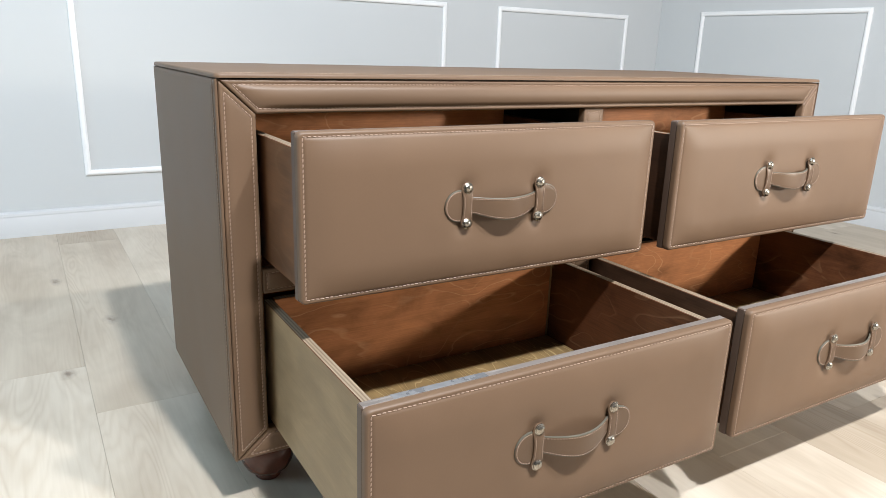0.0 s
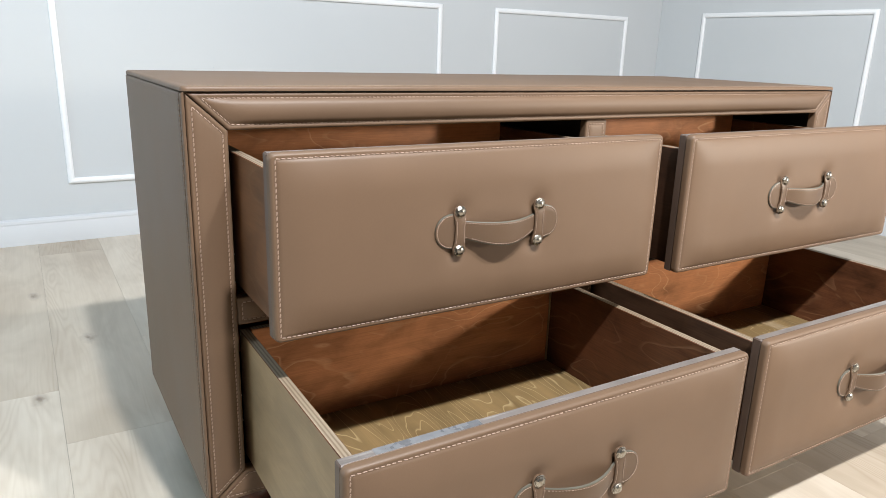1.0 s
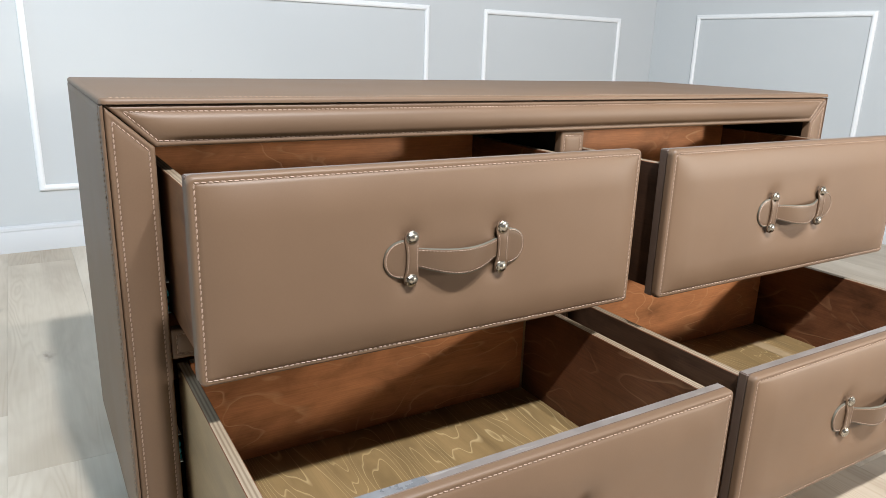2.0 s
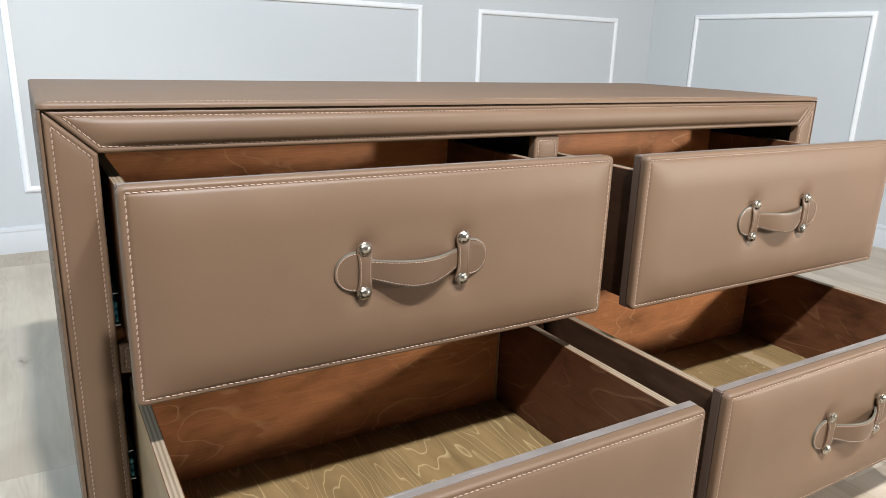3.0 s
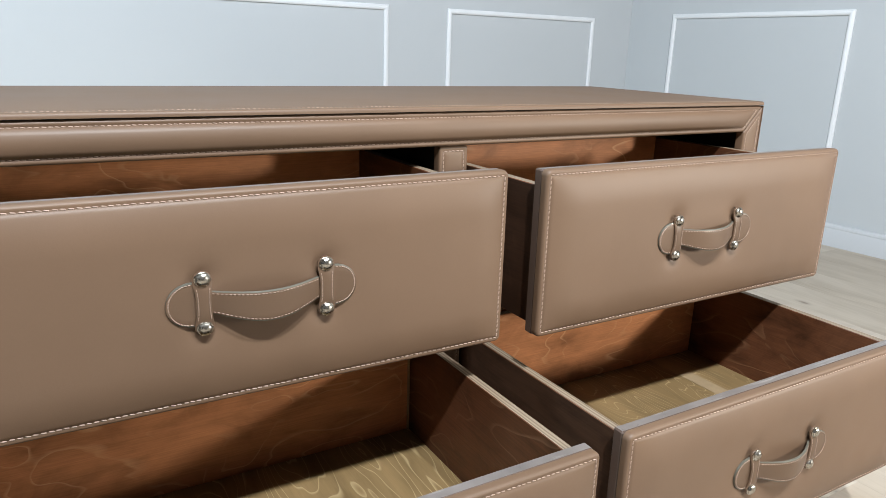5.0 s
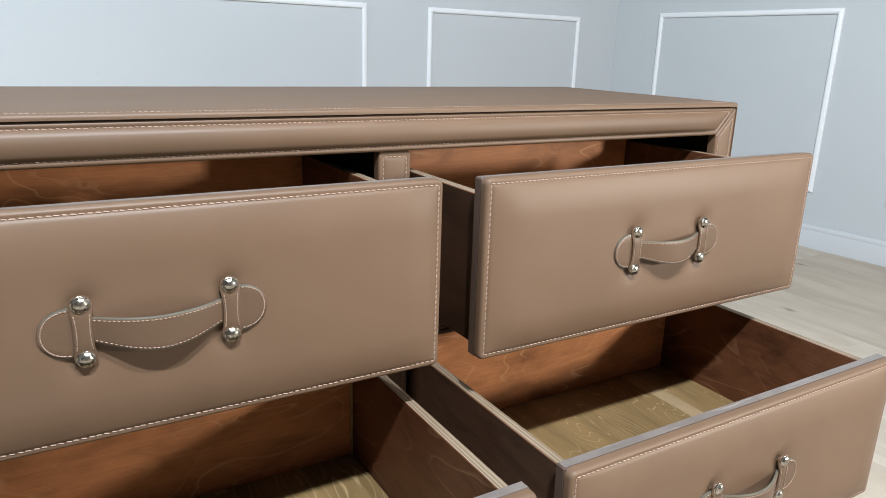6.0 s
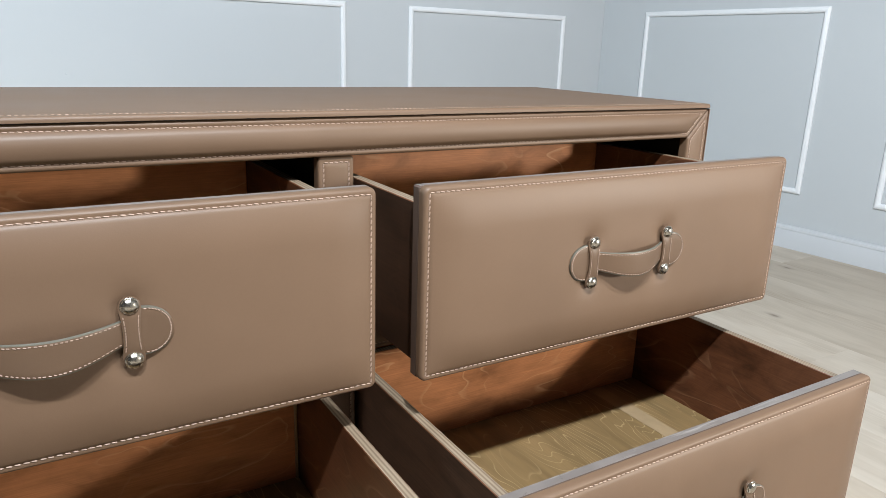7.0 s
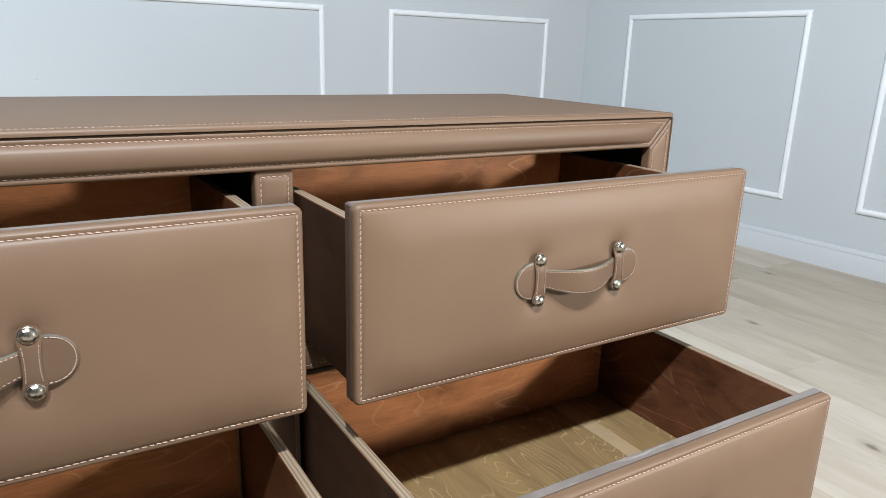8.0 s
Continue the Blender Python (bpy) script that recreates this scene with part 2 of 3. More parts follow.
# ---- mesh building ----
class Build:
    """Collects vertices, faces and material slots of one mesh."""

    def __init__(self):
        self.v, self.f, self.s = [], [], []

    def add(self, verts, faces, slot=0):
        k = len(self.v)
        self.v += [tuple(p) for p in verts]
        self.f += [tuple(i + k for i in f) for f in faces]
        self.s += [slot] * len(faces)
        return self

    def mesh(self, name, materials, smooth=40):
        me = bpy.data.meshes.new(name)
        me.from_pydata(self.v, [], self.f)
        for m in materials if isinstance(materials, (list, tuple)) else [materials]:
            me.materials.append(m)
        me.polygons.foreach_set("material_index", self.s)
        bm = bmesh.new()
        bm.from_mesh(me)
        bmesh.ops.recalc_face_normals(bm, faces=bm.faces)
        bm.to_mesh(me)
        bm.free()
        if smooth:
            me.shade_smooth()
            me.set_sharp_from_angle(angle=radians(smooth))
        me.update()
        return me


def part(name, me, parent, label="", at=(0, 0, 0), base=(0, 0, 0), kind=""):
    ob = new(name, me)
    ob.parent = parent
    ob.matrix_parent_inverse = Matrix.Translation([-c for c in base])
    ob.location = at
    return tagged(ob, label, kind=kind)


def box(x0, x1, y0, y1, z0, z1, b=0.001, build=None, slot=0, top_slot=None, x_slot=None):
    """A box with chamfered edges."""
    build = build or Build()
    lo, hi = (x0, y0, z0), (x1, y1, z1)
    b = min(b, *[(h - l) * 0.45 for l, h in zip(lo, hi)])
    vs, idx = [], {}
    for ax in range(3):
        for sx in (0, 1):
            for sy in (0, 1):
                for sz in (0, 1):
                    s = (sx, sy, sz)
                    p = [hi[i] if s[i] else lo[i] for i in range(3)]
                    for i in range(3):
                        if i != ax:
                            p[i] += -b if s[i] else b
                    idx[ax, s] = len(vs)
                    vs.append(p)
    faces, top = [], []
    for ax in range(3):
        u, w = [i for i in range(3) if i != ax]
        for side in (0, 1):
            ring = []
            for a, c in ((0, 0), (1, 0), (1, 1), (0, 1)):
                s = [0, 0, 0]
                s[ax], s[u], s[w] = side, a, c
                ring.append(idx[ax, tuple(s)])
            if ax == 2 and side == 1 and top_slot is not None:
                top.append((ring, top_slot))
            elif ax == 0 and x_slot and x_slot[side] is not None:
                top.append((ring, x_slot[side]))
            else:
                faces.append(ring)
    for ax in range(3):
        u, w = [i for i in range(3) if i != ax]
        for a in (0, 1):
            for c in (0, 1):
                s0, s1 = [0, 0, 0], [0, 0, 0]
                s0[u], s0[w], s1[u], s1[w] = a, c, a, c
                s1[ax] = 1
                s0, s1 = tuple(s0), tuple(s1)
                faces.append([idx[u, s0], idx[u, s1], idx[w, s1], idx[w, s0]])
    for s in [(a, c, d) for a in (0, 1) for c in (0, 1) for d in (0, 1)]:
        faces.append([idx[0, s], idx[1, s], idx[2, s]])
    k = len(build.v)
    build.add(vs, faces, slot)
    for ring, extra in top:
        build.f.append(tuple(i + k for i in ring))
        build.s.append(extra)
    return build


def steps(length, edge, gap=0.03):
    """Places along a length, dense at both ends."""
    e = [d for d in edge if d < length * 0.42]
    mid = length - 2 * e[-1]
    n = max(1, int(mid / gap))
    return e[:-1] + [e[-1] + mid * i / n for i in range(n + 1)] + [length - d for d in reversed(e[:-1])]


EDGE = (0.0, 0.0004, 0.0012, 0.0024, 0.004, 0.006, 0.008, 0.0095, 0.011, 0.013, 0.017, 0.023, 0.032, 0.045)


def pad(quad, thick, r=0.004, inset=0.010, groove=0.0012, puff=0.003, rise=0.035, build=None, wrinkle=0.0, dimples=(), corner=0.0):
    """A leather-covered cushion on a quad (corners counter-clockwise seen from outside): rolled edge, stitch groove, soft swell."""
    build = build or Build()
    A, B, C, D = [Vector(p) for p in quad]
    nrm = (B - A).cross(D - A).normalized()
    lines = []
    for p, q in ((A, B), (B, C), (C, D), (D, A)):
        lines.append((p, nrm.cross(q - p).normalized()))
    gap = 0.008 if dimples else 0.03
    us, ws = steps((B - A).length, EDGE, gap), steps((D - A).length, EDGE, gap)
    lu, lw = (B - A).length, (D - A).length
    grid = []
    for w in ws:
        row = []
        for u in us:
            s, t = u / lu, w / lw
            P = A.lerp(B, s).lerp(D.lerp(C, s), t)
            ds = [max(0.0, (P - p).dot(inw)) for p, inw in lines]
            d = min(ds)
            for k in range(4) if corner else ():
                a, c = corner - ds[k], corner - ds[(k + 1) % 4]
                if a > 0 and c > 0:
                    shrink = 1 - max(a, c) / math.hypot(a, c)
                    P = P + (lines[k][1] * a + lines[(k + 1) % 4][1] * c) * shrink
            h = 0.0
            if d < r:
                h -= r - math.sqrt(max(0.0, r * r - (r - d) ** 2))
            h -= groove * math.exp(-((d - inset) / 0.0022) ** 2)
            sw = 1.0
            for k in ds:
                x = min(1.0, max(0.0, (k - inset) / rise))
                sw *= x * (2 - x)
            h += puff * sw
            if wrinkle:
                h += wrinkle * sw * (noise.noise(P * 9) + 0.5 * noise.noise(P * 23))
            for c in dimples:
                h -= 0.0056 * math.exp(-((P - c).length / 0.0165) ** 2)
            row.append(P + nrm * h)
        grid.append(row)
    nu, nw = len(us), len(ws)
    verts = [p for row in grid for p in row]
    faces = [(j * nu + i, j * nu + i + 1, (j + 1) * nu + i + 1, (j + 1) * nu + i) for j in range(nw - 1) for i in range(nu - 1)]
    rim = [i for i in range(nu)] + [j * nu + nu - 1 for j in range(1, nw)] + [(nw - 1) * nu + i for i in range(nu - 2, -1, -1)] + [j * nu for j in range(nw - 2, 0, -1)]
    k = len(verts)
    for i in rim:
        p = verts[i]
        low = p - nrm * ((p - A).dot(nrm) + thick)
        verts.append(low)
    n = len(rim)
    faces += [(rim[i], k + i, k + (i + 1) % n, rim[(i + 1) % n]) for i in range(n)]
    faces.append(tuple(k + i for i in range(n)))
    return build.add(verts, faces)


def stitch(build, p, along, up, length=0.0060, width=0.0018, high=0.0014):
    """One stitch: a small spindle of thread."""
    side = along.cross(up).normalized()
    vs, a = [p - along * length / 2, p + along * length / 2], along * length * 0.28
    for e in (-1, 1):
        vs += [p + a * e + side * width / 2, p + a * e + up * high / 2, p + a * e - side * width / 2, p + a * e - up * high / 2]
    fs = [(0, 3, 2), (0, 4, 3), (0, 5, 4), (0, 2, 5), (1, 6, 7), (1, 7, 8), (1, 8, 9), (1, 9, 6)]
    fs += [(2, 3, 7, 6), (3, 4, 8, 7), (4, 5, 9, 8), (5, 2, 6, 9)]
    build.add(vs, fs)


def stitch_path(build, pts, up, pitch=0.0069, rng=random.Random(5), **size):
    """A seam of stitches along a path; up: the way out of the leather."""
    pts = [Vector(p) for p in pts]
    up = Vector(up)
    for p, q in zip(pts, pts[1:]):
        length = (q - p).length
        n = max(1, round(length / pitch))
        d = (q - p).normalized()
        side = d.cross(up)
        for i in range(n):
            c = p + d * (length * (i + 0.5) / n + rng.uniform(-0.0004, 0.0004))
            way = (d + side * (0.13 + rng.uniform(-0.06, 0.06))).normalized()
            stitch(build, c, way, up, **size)


def lathe(profile, n=24, build=None, centre=(0, 0, 0), axis="z"):
    build = build or Build()
    vs = []
    for r, h in profile:
        for i in range(n):
            a = 2 * math.pi * i / n
            p = (r * math.cos(a), r * math.sin(a), h) if axis == "z" else (r * math.cos(a), -h, r * math.sin(a))
            vs.append(Vector(p) + Vector(centre))
    fs = [(j * n + i, j * n + (i + 1) % n, (j + 1) * n + (i + 1) % n, (j + 1) * n + i) for j in range(len(profile) - 1) for i in range(n)]
    fs.append(tuple(range(n)))
    fs.append(tuple((len(profile) - 1) * n + i for i in range(n)))
    return build.add(vs, fs)


# ---- room ----
def setting(name, me, label, category):
    return tagged(new(name, me), label, category, kind="structure")


floor = setting("floor", box(LEFT - WALL, RIGHT + 0.6, FRONT - WALL, BACK + 0.3, -0.12, -0.010, 0.002).mesh("floor", M_UNDER, 0),
                "pale washed oak plank floor with small knots", "floor")


def north(x):
    """The face of the north wall at x."""
    return BACK + SKEW_N * x


def east(y):
    """The face of the east wall at y."""
    return RIGHT + SKEW_E * (y - 2.0)


def slab(corners, z0, z1):
    """An upright wall on a quad of the plan."""
    n = len(corners)
    vs = [(x, y, z) for z in (z0, z1) for x, y in corners]
    return Build().add(vs, [tuple(range(n)), tuple(range(n, 2 * n))] + [(i, (i + 1) % n, n + (i + 1) % n, n + i) for i in range(n)])


CORNER_Y = north(RIGHT)
E_OUT = east(FRONT) + WALL
setting("wall_north", slab(((LEFT - WALL, north(LEFT - WALL)), (E_OUT, north(E_OUT)), (E_OUT, north(E_OUT) + WALL), (LEFT - WALL, north(LEFT - WALL) + WALL)), -0.1, TOP).mesh("wall_north", M_WALL, 0),
        "light grey painted wall with white panel mouldings", "wall")
setting("wall_east", slab(((east(FRONT), FRONT), (E_OUT, FRONT), (E_OUT, CORNER_Y - 0.001), (east(CORNER_Y), CORNER_Y - 0.001)), -0.1, TOP).mesh("wall_east", M_WALL, 0),
        "light grey painted wall with white panel mouldings", "wall")
setting("wall_south", box(LEFT - WALL, RIGHT + 0.6, FRONT - WALL, FRONT - 0.001, -0.1, TOP, 0.002).mesh("wall_south", M_FAR, 0),
        "plain unseen wall kept dark to limit bounce light", "wall")
# unseen wall; its opening is added to go with the left cool fill
west = Build()
for y0, y1, z0, z1 in ((FRONT, -0.20, -0.1, TOP), (1.60, north(LEFT) - 0.002, -0.1, TOP), (-0.20, 1.60, -0.1, 0.45), (-0.20, 1.60, 2.45, TOP)):
    box(LEFT - WALL, LEFT, y0, y1, z0, z1, 0.001, west)
setting("wall_west", west.mesh("wall_west", M_FAR, 0), "plain dark unseen wall with an added window opening", "wall")
setting("ceiling", box(LEFT - WALL, RIGHT + 0.6, FRONT - WALL, BACK + 0.3, TOP, TOP + 0.12, 0.002).mesh("ceiling", M_CEIL, 0),
        "plain dark grey painted ceiling", "ceiling")

SKIRT = ((0.0, 0.0), (0.015, 0.0), (0.015, 0.080), (0.0135, 0.083), (0.0135, 0.087), (0.015, 0.090), (0.013, 0.100), (0.006, 0.106), (0.0, 0.107))


def skirting(name, p, q, inward):
    b = Build()
    p, q, inward = Vector(p), Vector(q), Vector(inward)
    n = len(SKIRT)
    vs = [e + inward * d + Vector((0, 0, z)) for e in (p, q) for d, z in SKIRT]
    fs = [(i, i + 1, n + i + 1, n + i) for i in range(n - 1)] + [tuple(range(n)), tuple(range(n, 2 * n)), (n - 1, 0, n, 2 * n - 1)]
    b.add(vs, fs)
    return setting(name, b.mesh(name, M_SKIRT, 30), "pale grey painted skirting board with a grooved top", "baseboard")


skirting("baseboard", (LEFT, north(LEFT) - 0.001, 0), (east(CORNER_Y) - 0.001, CORNER_Y - 0.001, 0), (0, -1, 0))
skirting("baseboard", (east(FRONT) - 0.001, FRONT, 0), (east(CORNER_Y - 0.017) - 0.001, CORNER_Y - 0.017, 0), (-1, 0, 0))

MOULD = ((0.0, 0.0), (0.0, 0.006), (0.004, 0.010), (0.009, 0.0125), (0.015, 0.0125), (0.020, 0.010), (0.024, 0.006), (0.024, 0.0))


def panel_moulding(origin, u, out, u0, u1, z0, z1):
    """A mitred picture-frame moulding on a wall."""
    o, u, out = Vector(origin), Vector(u), Vector(out)
    ring = []
    for su, sz in ((0, 0), (1, 0), (1, 1), (0, 1)):
        for w, h in MOULD:
            uu = u1 - w if su else u0 + w
            zz = z1 - w if sz else z0 + w
            ring.append(o + u * uu + Vector((0, 0, zz)) + out * h)
    n = len(MOULD)
    fs = [(c * n + i, c * n + i + 1, ((c + 1) % 4) * n + i + 1, ((c + 1) % 4) * n + i) for c in range(4) for i in range(n - 1)]
    fs += [(c * n + n - 1, c * n, ((c + 1) % 4) * n, ((c + 1) % 4) * n + n - 1) for c in range(4)]
    ob = new("trim", Build().add(ring, fs).mesh("trim", M_TRIM, 35))
    return tagged(ob, "white rectangular panel moulding on the grey wall", "wall moulding", "wall panel mouldings", "structure")


for u0, u1 in ((-2.30, -0.374), (-0.044, 1.729), (2.059, 3.041)):
    panel_moulding((0, north(0) - 0.001, 0), (1, SKEW_N, 0), (0, -1, 0), u0, u1, 0.239, 1.040)
for u0, u1 in ((0.967, 1.956), (-1.40, 0.647)):
    panel_moulding((east(0) - 0.001, 0, 0), (SKEW_E, 1, 0), (-1, 0, 0), u0, u1, 0.256, 1.068)

nail = tagged(new("nail", lathe(((0.0005, 0.002), (0.0022, 0.0015), (0.0026, 0.0), (0.0005, 0.0)), 10, axis="y").mesh("nail", M_STEEL)), "small dark nail head in the grey wall", "nail")
nail.location = (0.568, north(0.568) - 0.0005, 0.710)

# recessed ceiling lamps
ring_mesh = lathe(((0.030, 0.0), (0.045, -0.004), (0.052, -0.003), (0.055, 0.0), (0.055, 0.008), (0.030, 0.008)), 28).mesh("lamp_ring", M_TRIM)
lens_mesh = lathe(((0.001, 0.002), (0.029, 0.002), (0.029, 0.006), (0.001, 0.006)), 28).mesh("lamp_lens", M_GLOW)
for sx in SPOT_XS:
    spot = tagged(new("ceiling_spot", ring_mesh), "round white recessed ceiling spotlight", "ceiling light", "ceiling spotlights")
    spot.location = (sx, SPOT_Y, TOP - 0.008)
    part("lens", lens_mesh, spot, "glowing warm white lens")

# unseen fixture added around the cool overhead fill
bar = tagged(new("added_ceiling_bar", box(LINE_X - LINE_L / 2 - 0.02, LINE_X + LINE_L / 2 + 0.02, LINE_Y - 0.13, LINE_Y + 0.13, TOP - 0.022, TOP - 0.001, 0.002).mesh("added_ceiling_bar", M_TRIM, 30)),
             "added unseen linear ceiling light with cool diffuser", "ceiling light")
part("diffuser", box(LINE_X - LINE_L / 2, LINE_X + LINE_L / 2, LINE_Y - 0.11, LINE_Y + 0.11, TOP - 0.026, TOP - 0.0225, 0.001).mesh("diffuser", M_GLOW_COOL, 0), bar, "glowing cool white diffuser")

# unseen stand behind the camera, invented to carry the low warm lamp
stand = tagged(new("assumed_lamp_stand"), "unseen black stand added to carry the warm lamp", "floor lamp")
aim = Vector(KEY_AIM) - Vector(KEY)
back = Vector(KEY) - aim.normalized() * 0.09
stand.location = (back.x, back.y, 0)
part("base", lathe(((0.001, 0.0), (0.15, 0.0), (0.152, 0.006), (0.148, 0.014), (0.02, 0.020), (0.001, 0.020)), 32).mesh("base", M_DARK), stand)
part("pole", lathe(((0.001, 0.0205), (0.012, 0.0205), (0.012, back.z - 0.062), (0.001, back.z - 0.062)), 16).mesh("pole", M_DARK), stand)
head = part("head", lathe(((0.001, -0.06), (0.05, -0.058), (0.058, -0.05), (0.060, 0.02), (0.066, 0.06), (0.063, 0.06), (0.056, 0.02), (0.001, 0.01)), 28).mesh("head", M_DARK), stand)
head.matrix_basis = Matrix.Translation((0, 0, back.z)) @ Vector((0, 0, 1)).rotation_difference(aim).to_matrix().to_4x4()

# ---- dresser ----
W, DEEP, Z0, ZT = 1.50, 0.530, 0.109, 0.760
BASE = (W / 2, DEEP / 2, 0.0)
dresser = tagged(new("dresser"), "wide brown leather-covered dresser with four open drawers on oak floor", "dresser")
dresser.location = BASE


def dpart(name, build, material, label="", smooth=40, kind=""):
    return part(name, build.mesh(name, material, smooth), dresser, label, base=BASE, kind=kind)


def dstitch(paths, up, **kw):
    for pts in paths:
        for p, q in zip(pts, pts[1:]):
            b = Build()
            stitch_path(b, [p, q], up, **kw)
            dpart("seam", b, M_THREAD, "pale beige saddle stitching", 0, "stuff")


# top slab and its seam
top = pad(((0, -0.002, ZT), (W, -0.002, ZT), (W, DEEP, ZT), (0, DEEP, ZT)), 0.0072, r=0.0045, inset=0.014, groove=0.0007, puff=0.0012, rise=0.05, wrinkle=0.0006, corner=0.010)
dpart("top_panel", top, M_LEATHER, "leather-covered top")
dstitch([[(0.012, 0.014, ZT - 0.0003), (W - 0.012, 0.014, ZT - 0.0003)]], (0, 0, 1), width=0.0010, length=0.0050)
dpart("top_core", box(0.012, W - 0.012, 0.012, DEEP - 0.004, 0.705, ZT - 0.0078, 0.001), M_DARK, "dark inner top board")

# sides: one broad panel and a narrow strip at the front edge
ZS = ZT - 0.0085
for side, x in (("left", 0.0), ("right", W)):
    e = 1 if side == "left" else -1
    def face(y0, y1, z0=Z0, z1=ZS, x=x, e=e):
        q = [(x, y1, z0), (x, y0, z0), (x, y0, z1), (x, y1, z1)]
        return q if e > 0 else [q[1], q[0], q[3], q[2]]
    dpart("side_panel", pad(face(0.0135, DEEP), 0.016, r=0.003, inset=0.009, groove=0.0004, puff=0.001, rise=0.06, wrinkle=0.0007), M_LEATHER, "leather-covered side")
    dpart("edge_strip", pad(face(0.0005, 0.0125), 0.0042, r=0.004, inset=0.02, groove=0, puff=0), M_LEATHER)
    dstitch([[(x - e * 0.0002, 0.0155, Z0 + 0.008), (x - e * 0.0002, 0.0155, ZS - 0.008)]], (-e, 0, 0), length=0.0036, width=0.0009)
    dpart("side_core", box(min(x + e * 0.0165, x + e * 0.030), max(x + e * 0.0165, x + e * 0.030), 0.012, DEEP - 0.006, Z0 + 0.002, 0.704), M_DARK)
dpart("back_panel", box(0.017, W - 0.017, DEEP - 0.005, DEEP + 0.003, Z0 + 0.002, 0.7035), M_WOOD_X, "stained plywood back")
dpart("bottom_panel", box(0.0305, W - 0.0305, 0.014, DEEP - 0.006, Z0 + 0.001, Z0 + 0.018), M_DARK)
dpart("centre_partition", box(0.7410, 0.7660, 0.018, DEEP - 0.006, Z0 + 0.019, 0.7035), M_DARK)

# front frame: four mitred cushions
O0, O1, I0, I1 = 0.0052, W - 0.0052, 0.0605, W - 0.0540
ZB0, ZB1, ZI0, ZI1 = Z0, ZS - 0.0005, 0.158, 0.699
G = 0.0006
frame_quads = {
    "top_rail": ((I0 + G, 0, ZI1), (I1 - G, 0, ZI1), (O1 - G * 2, 0, ZB1), (O0 + G * 2, 0, ZB1)),
    "bottom_rail": ((O0 + G * 2, 0, ZB0), (O1 - G * 2, 0, ZB0), (I1 - G, 0, ZI0), (I0 + G, 0, ZI0)),
    "left_stile": ((O0, 0, ZB0 + G), (I0, 0, ZI0 + G), (I0, 0, ZI1 - G), (O0, 0, ZB1 - G)),
    "right_stile": ((I1, 0, ZI0 + G), (O1, 0, ZB0 + G), (O1, 0, ZB1 - G), (I1, 0, ZI1 - G)),
}


def inset_quad(q, d, lift=0.0):
    """The quad moved in by d on every side, in the plane y = const."""
    q = [Vector(p) for p in q]
    n = (q[1] - q[0]).cross(q[3] - q[0]).normalized()
    ls = []
    for i in range(4):
        p, r = q[i], q[(i + 1) % 4]
        w = (r - p).normalized()
        ls.append((p + n.cross(w) * d, w))
    out = []
    for i in range(4):
        (p, w), (r, v) = ls[i - 1], ls[i]
        m = np.array([[w.x, -v.x], [w.z, -v.z]])
        k = np.linalg.solve(m, np.array([r.x - p.x, r.z - p.z]))
        out.append(p + w * float(k[0]) + n * lift)
    return out


for name, q in frame_quads.items():
    swell = 0.0140 if name == "top_rail" else 0.0035
    b = pad(q, 0.018, r=0.0045, inset=0.0075, groove=0.0009, puff=swell, rise=0.032, wrinkle=0.0003)
    dpart(name, b, M_LEATHER, "padded leather frame cushion")
    c = inset_quad(q, 0.0078, -0.0003)
    dstitch([c + c[:1]], (0, -1, 0))


def small_pad(name, x0, x1, z0, z1, y):
    q = ((x0, y, z0), (x1, y, z0), (x1, y, z1), (x0, y, z1))
    dpart(name, pad(q, 0.016, r=0.0035, inset=0.0075, groove=0.0008, puff=0.0015, rise=0.012, corner=0.004), M_LEATHER)
    i = 0.0078
    a, b_, c, d = (x0 + i, y, z0 + i), (x1 - i, y, z0 + i), (x1 - i, y, z1 - i), (x0 + i, y, z1 - i)
    dstitch([[a, b_], [b_, c], [c, d], [d, a]], (0, -1, 0))


small_pad("centre_stile", 0.7275, 0.7800, ZI0 - 0.004, ZI1 - 0.001, 0.006)
small_pad("middle_rail", 0.0610, 0.7265, 0.405, 0.449, 0.004)
small_pad("middle_rail", 0.7810, 1.4455, 0.405, 0.449, 0.004)

foot_profile = ((0.001, 0.0), (0.022, 0.0), (0.0245, 0.003), (0.0245, 0.009), (0.023, 0.012), (0.031, 0.015), (0.041, 0.024), (0.048, 0.038), (0.050, 0.052),
                (0.0485, 0.066), (0.043, 0.079), (0.039, 0.084), (0.042, 0.089), (0.043, Z0 + 0.001), (0.001, Z0 + 0.001))
foot_mesh = lathe(foot_profile, 32).mesh("foot", M_FOOT, 50)
for x in (0.085, W - 0.085):
    for y in (0.104, DEEP - 0.075):
        part("foot", foot_mesh, dresser, "turned mahogany bun foot", at=(x, y, 0), base=BASE)

# ---- drawers ----
DH = 0.243
STRAP_L, STUD_Z = 0.0692, 0.0276
SHOULDER, TAB = 0.0780, 0.0295   # where the end tab begins, and its length


def strap_outline(x):
    """Upper and lower edge of the pull at x from its middle: a bowed band that ends in two D-shaped tabs."""
    a = abs(x)
    if a > SHOULDER:
        h = 0.0250 * max(0.0, 1 - ((a - SHOULDER) / TAB) ** 2.3) ** 0.5
        return h, -h
    if a > 0.0585:
        return 0.0130, -0.0130
    c = math.cos(math.pi * x / (2 * 0.0585))
    return 0.0130 - 0.0018 * c, -0.0130 - 0.0105 * max(0.0, c) ** 1.1


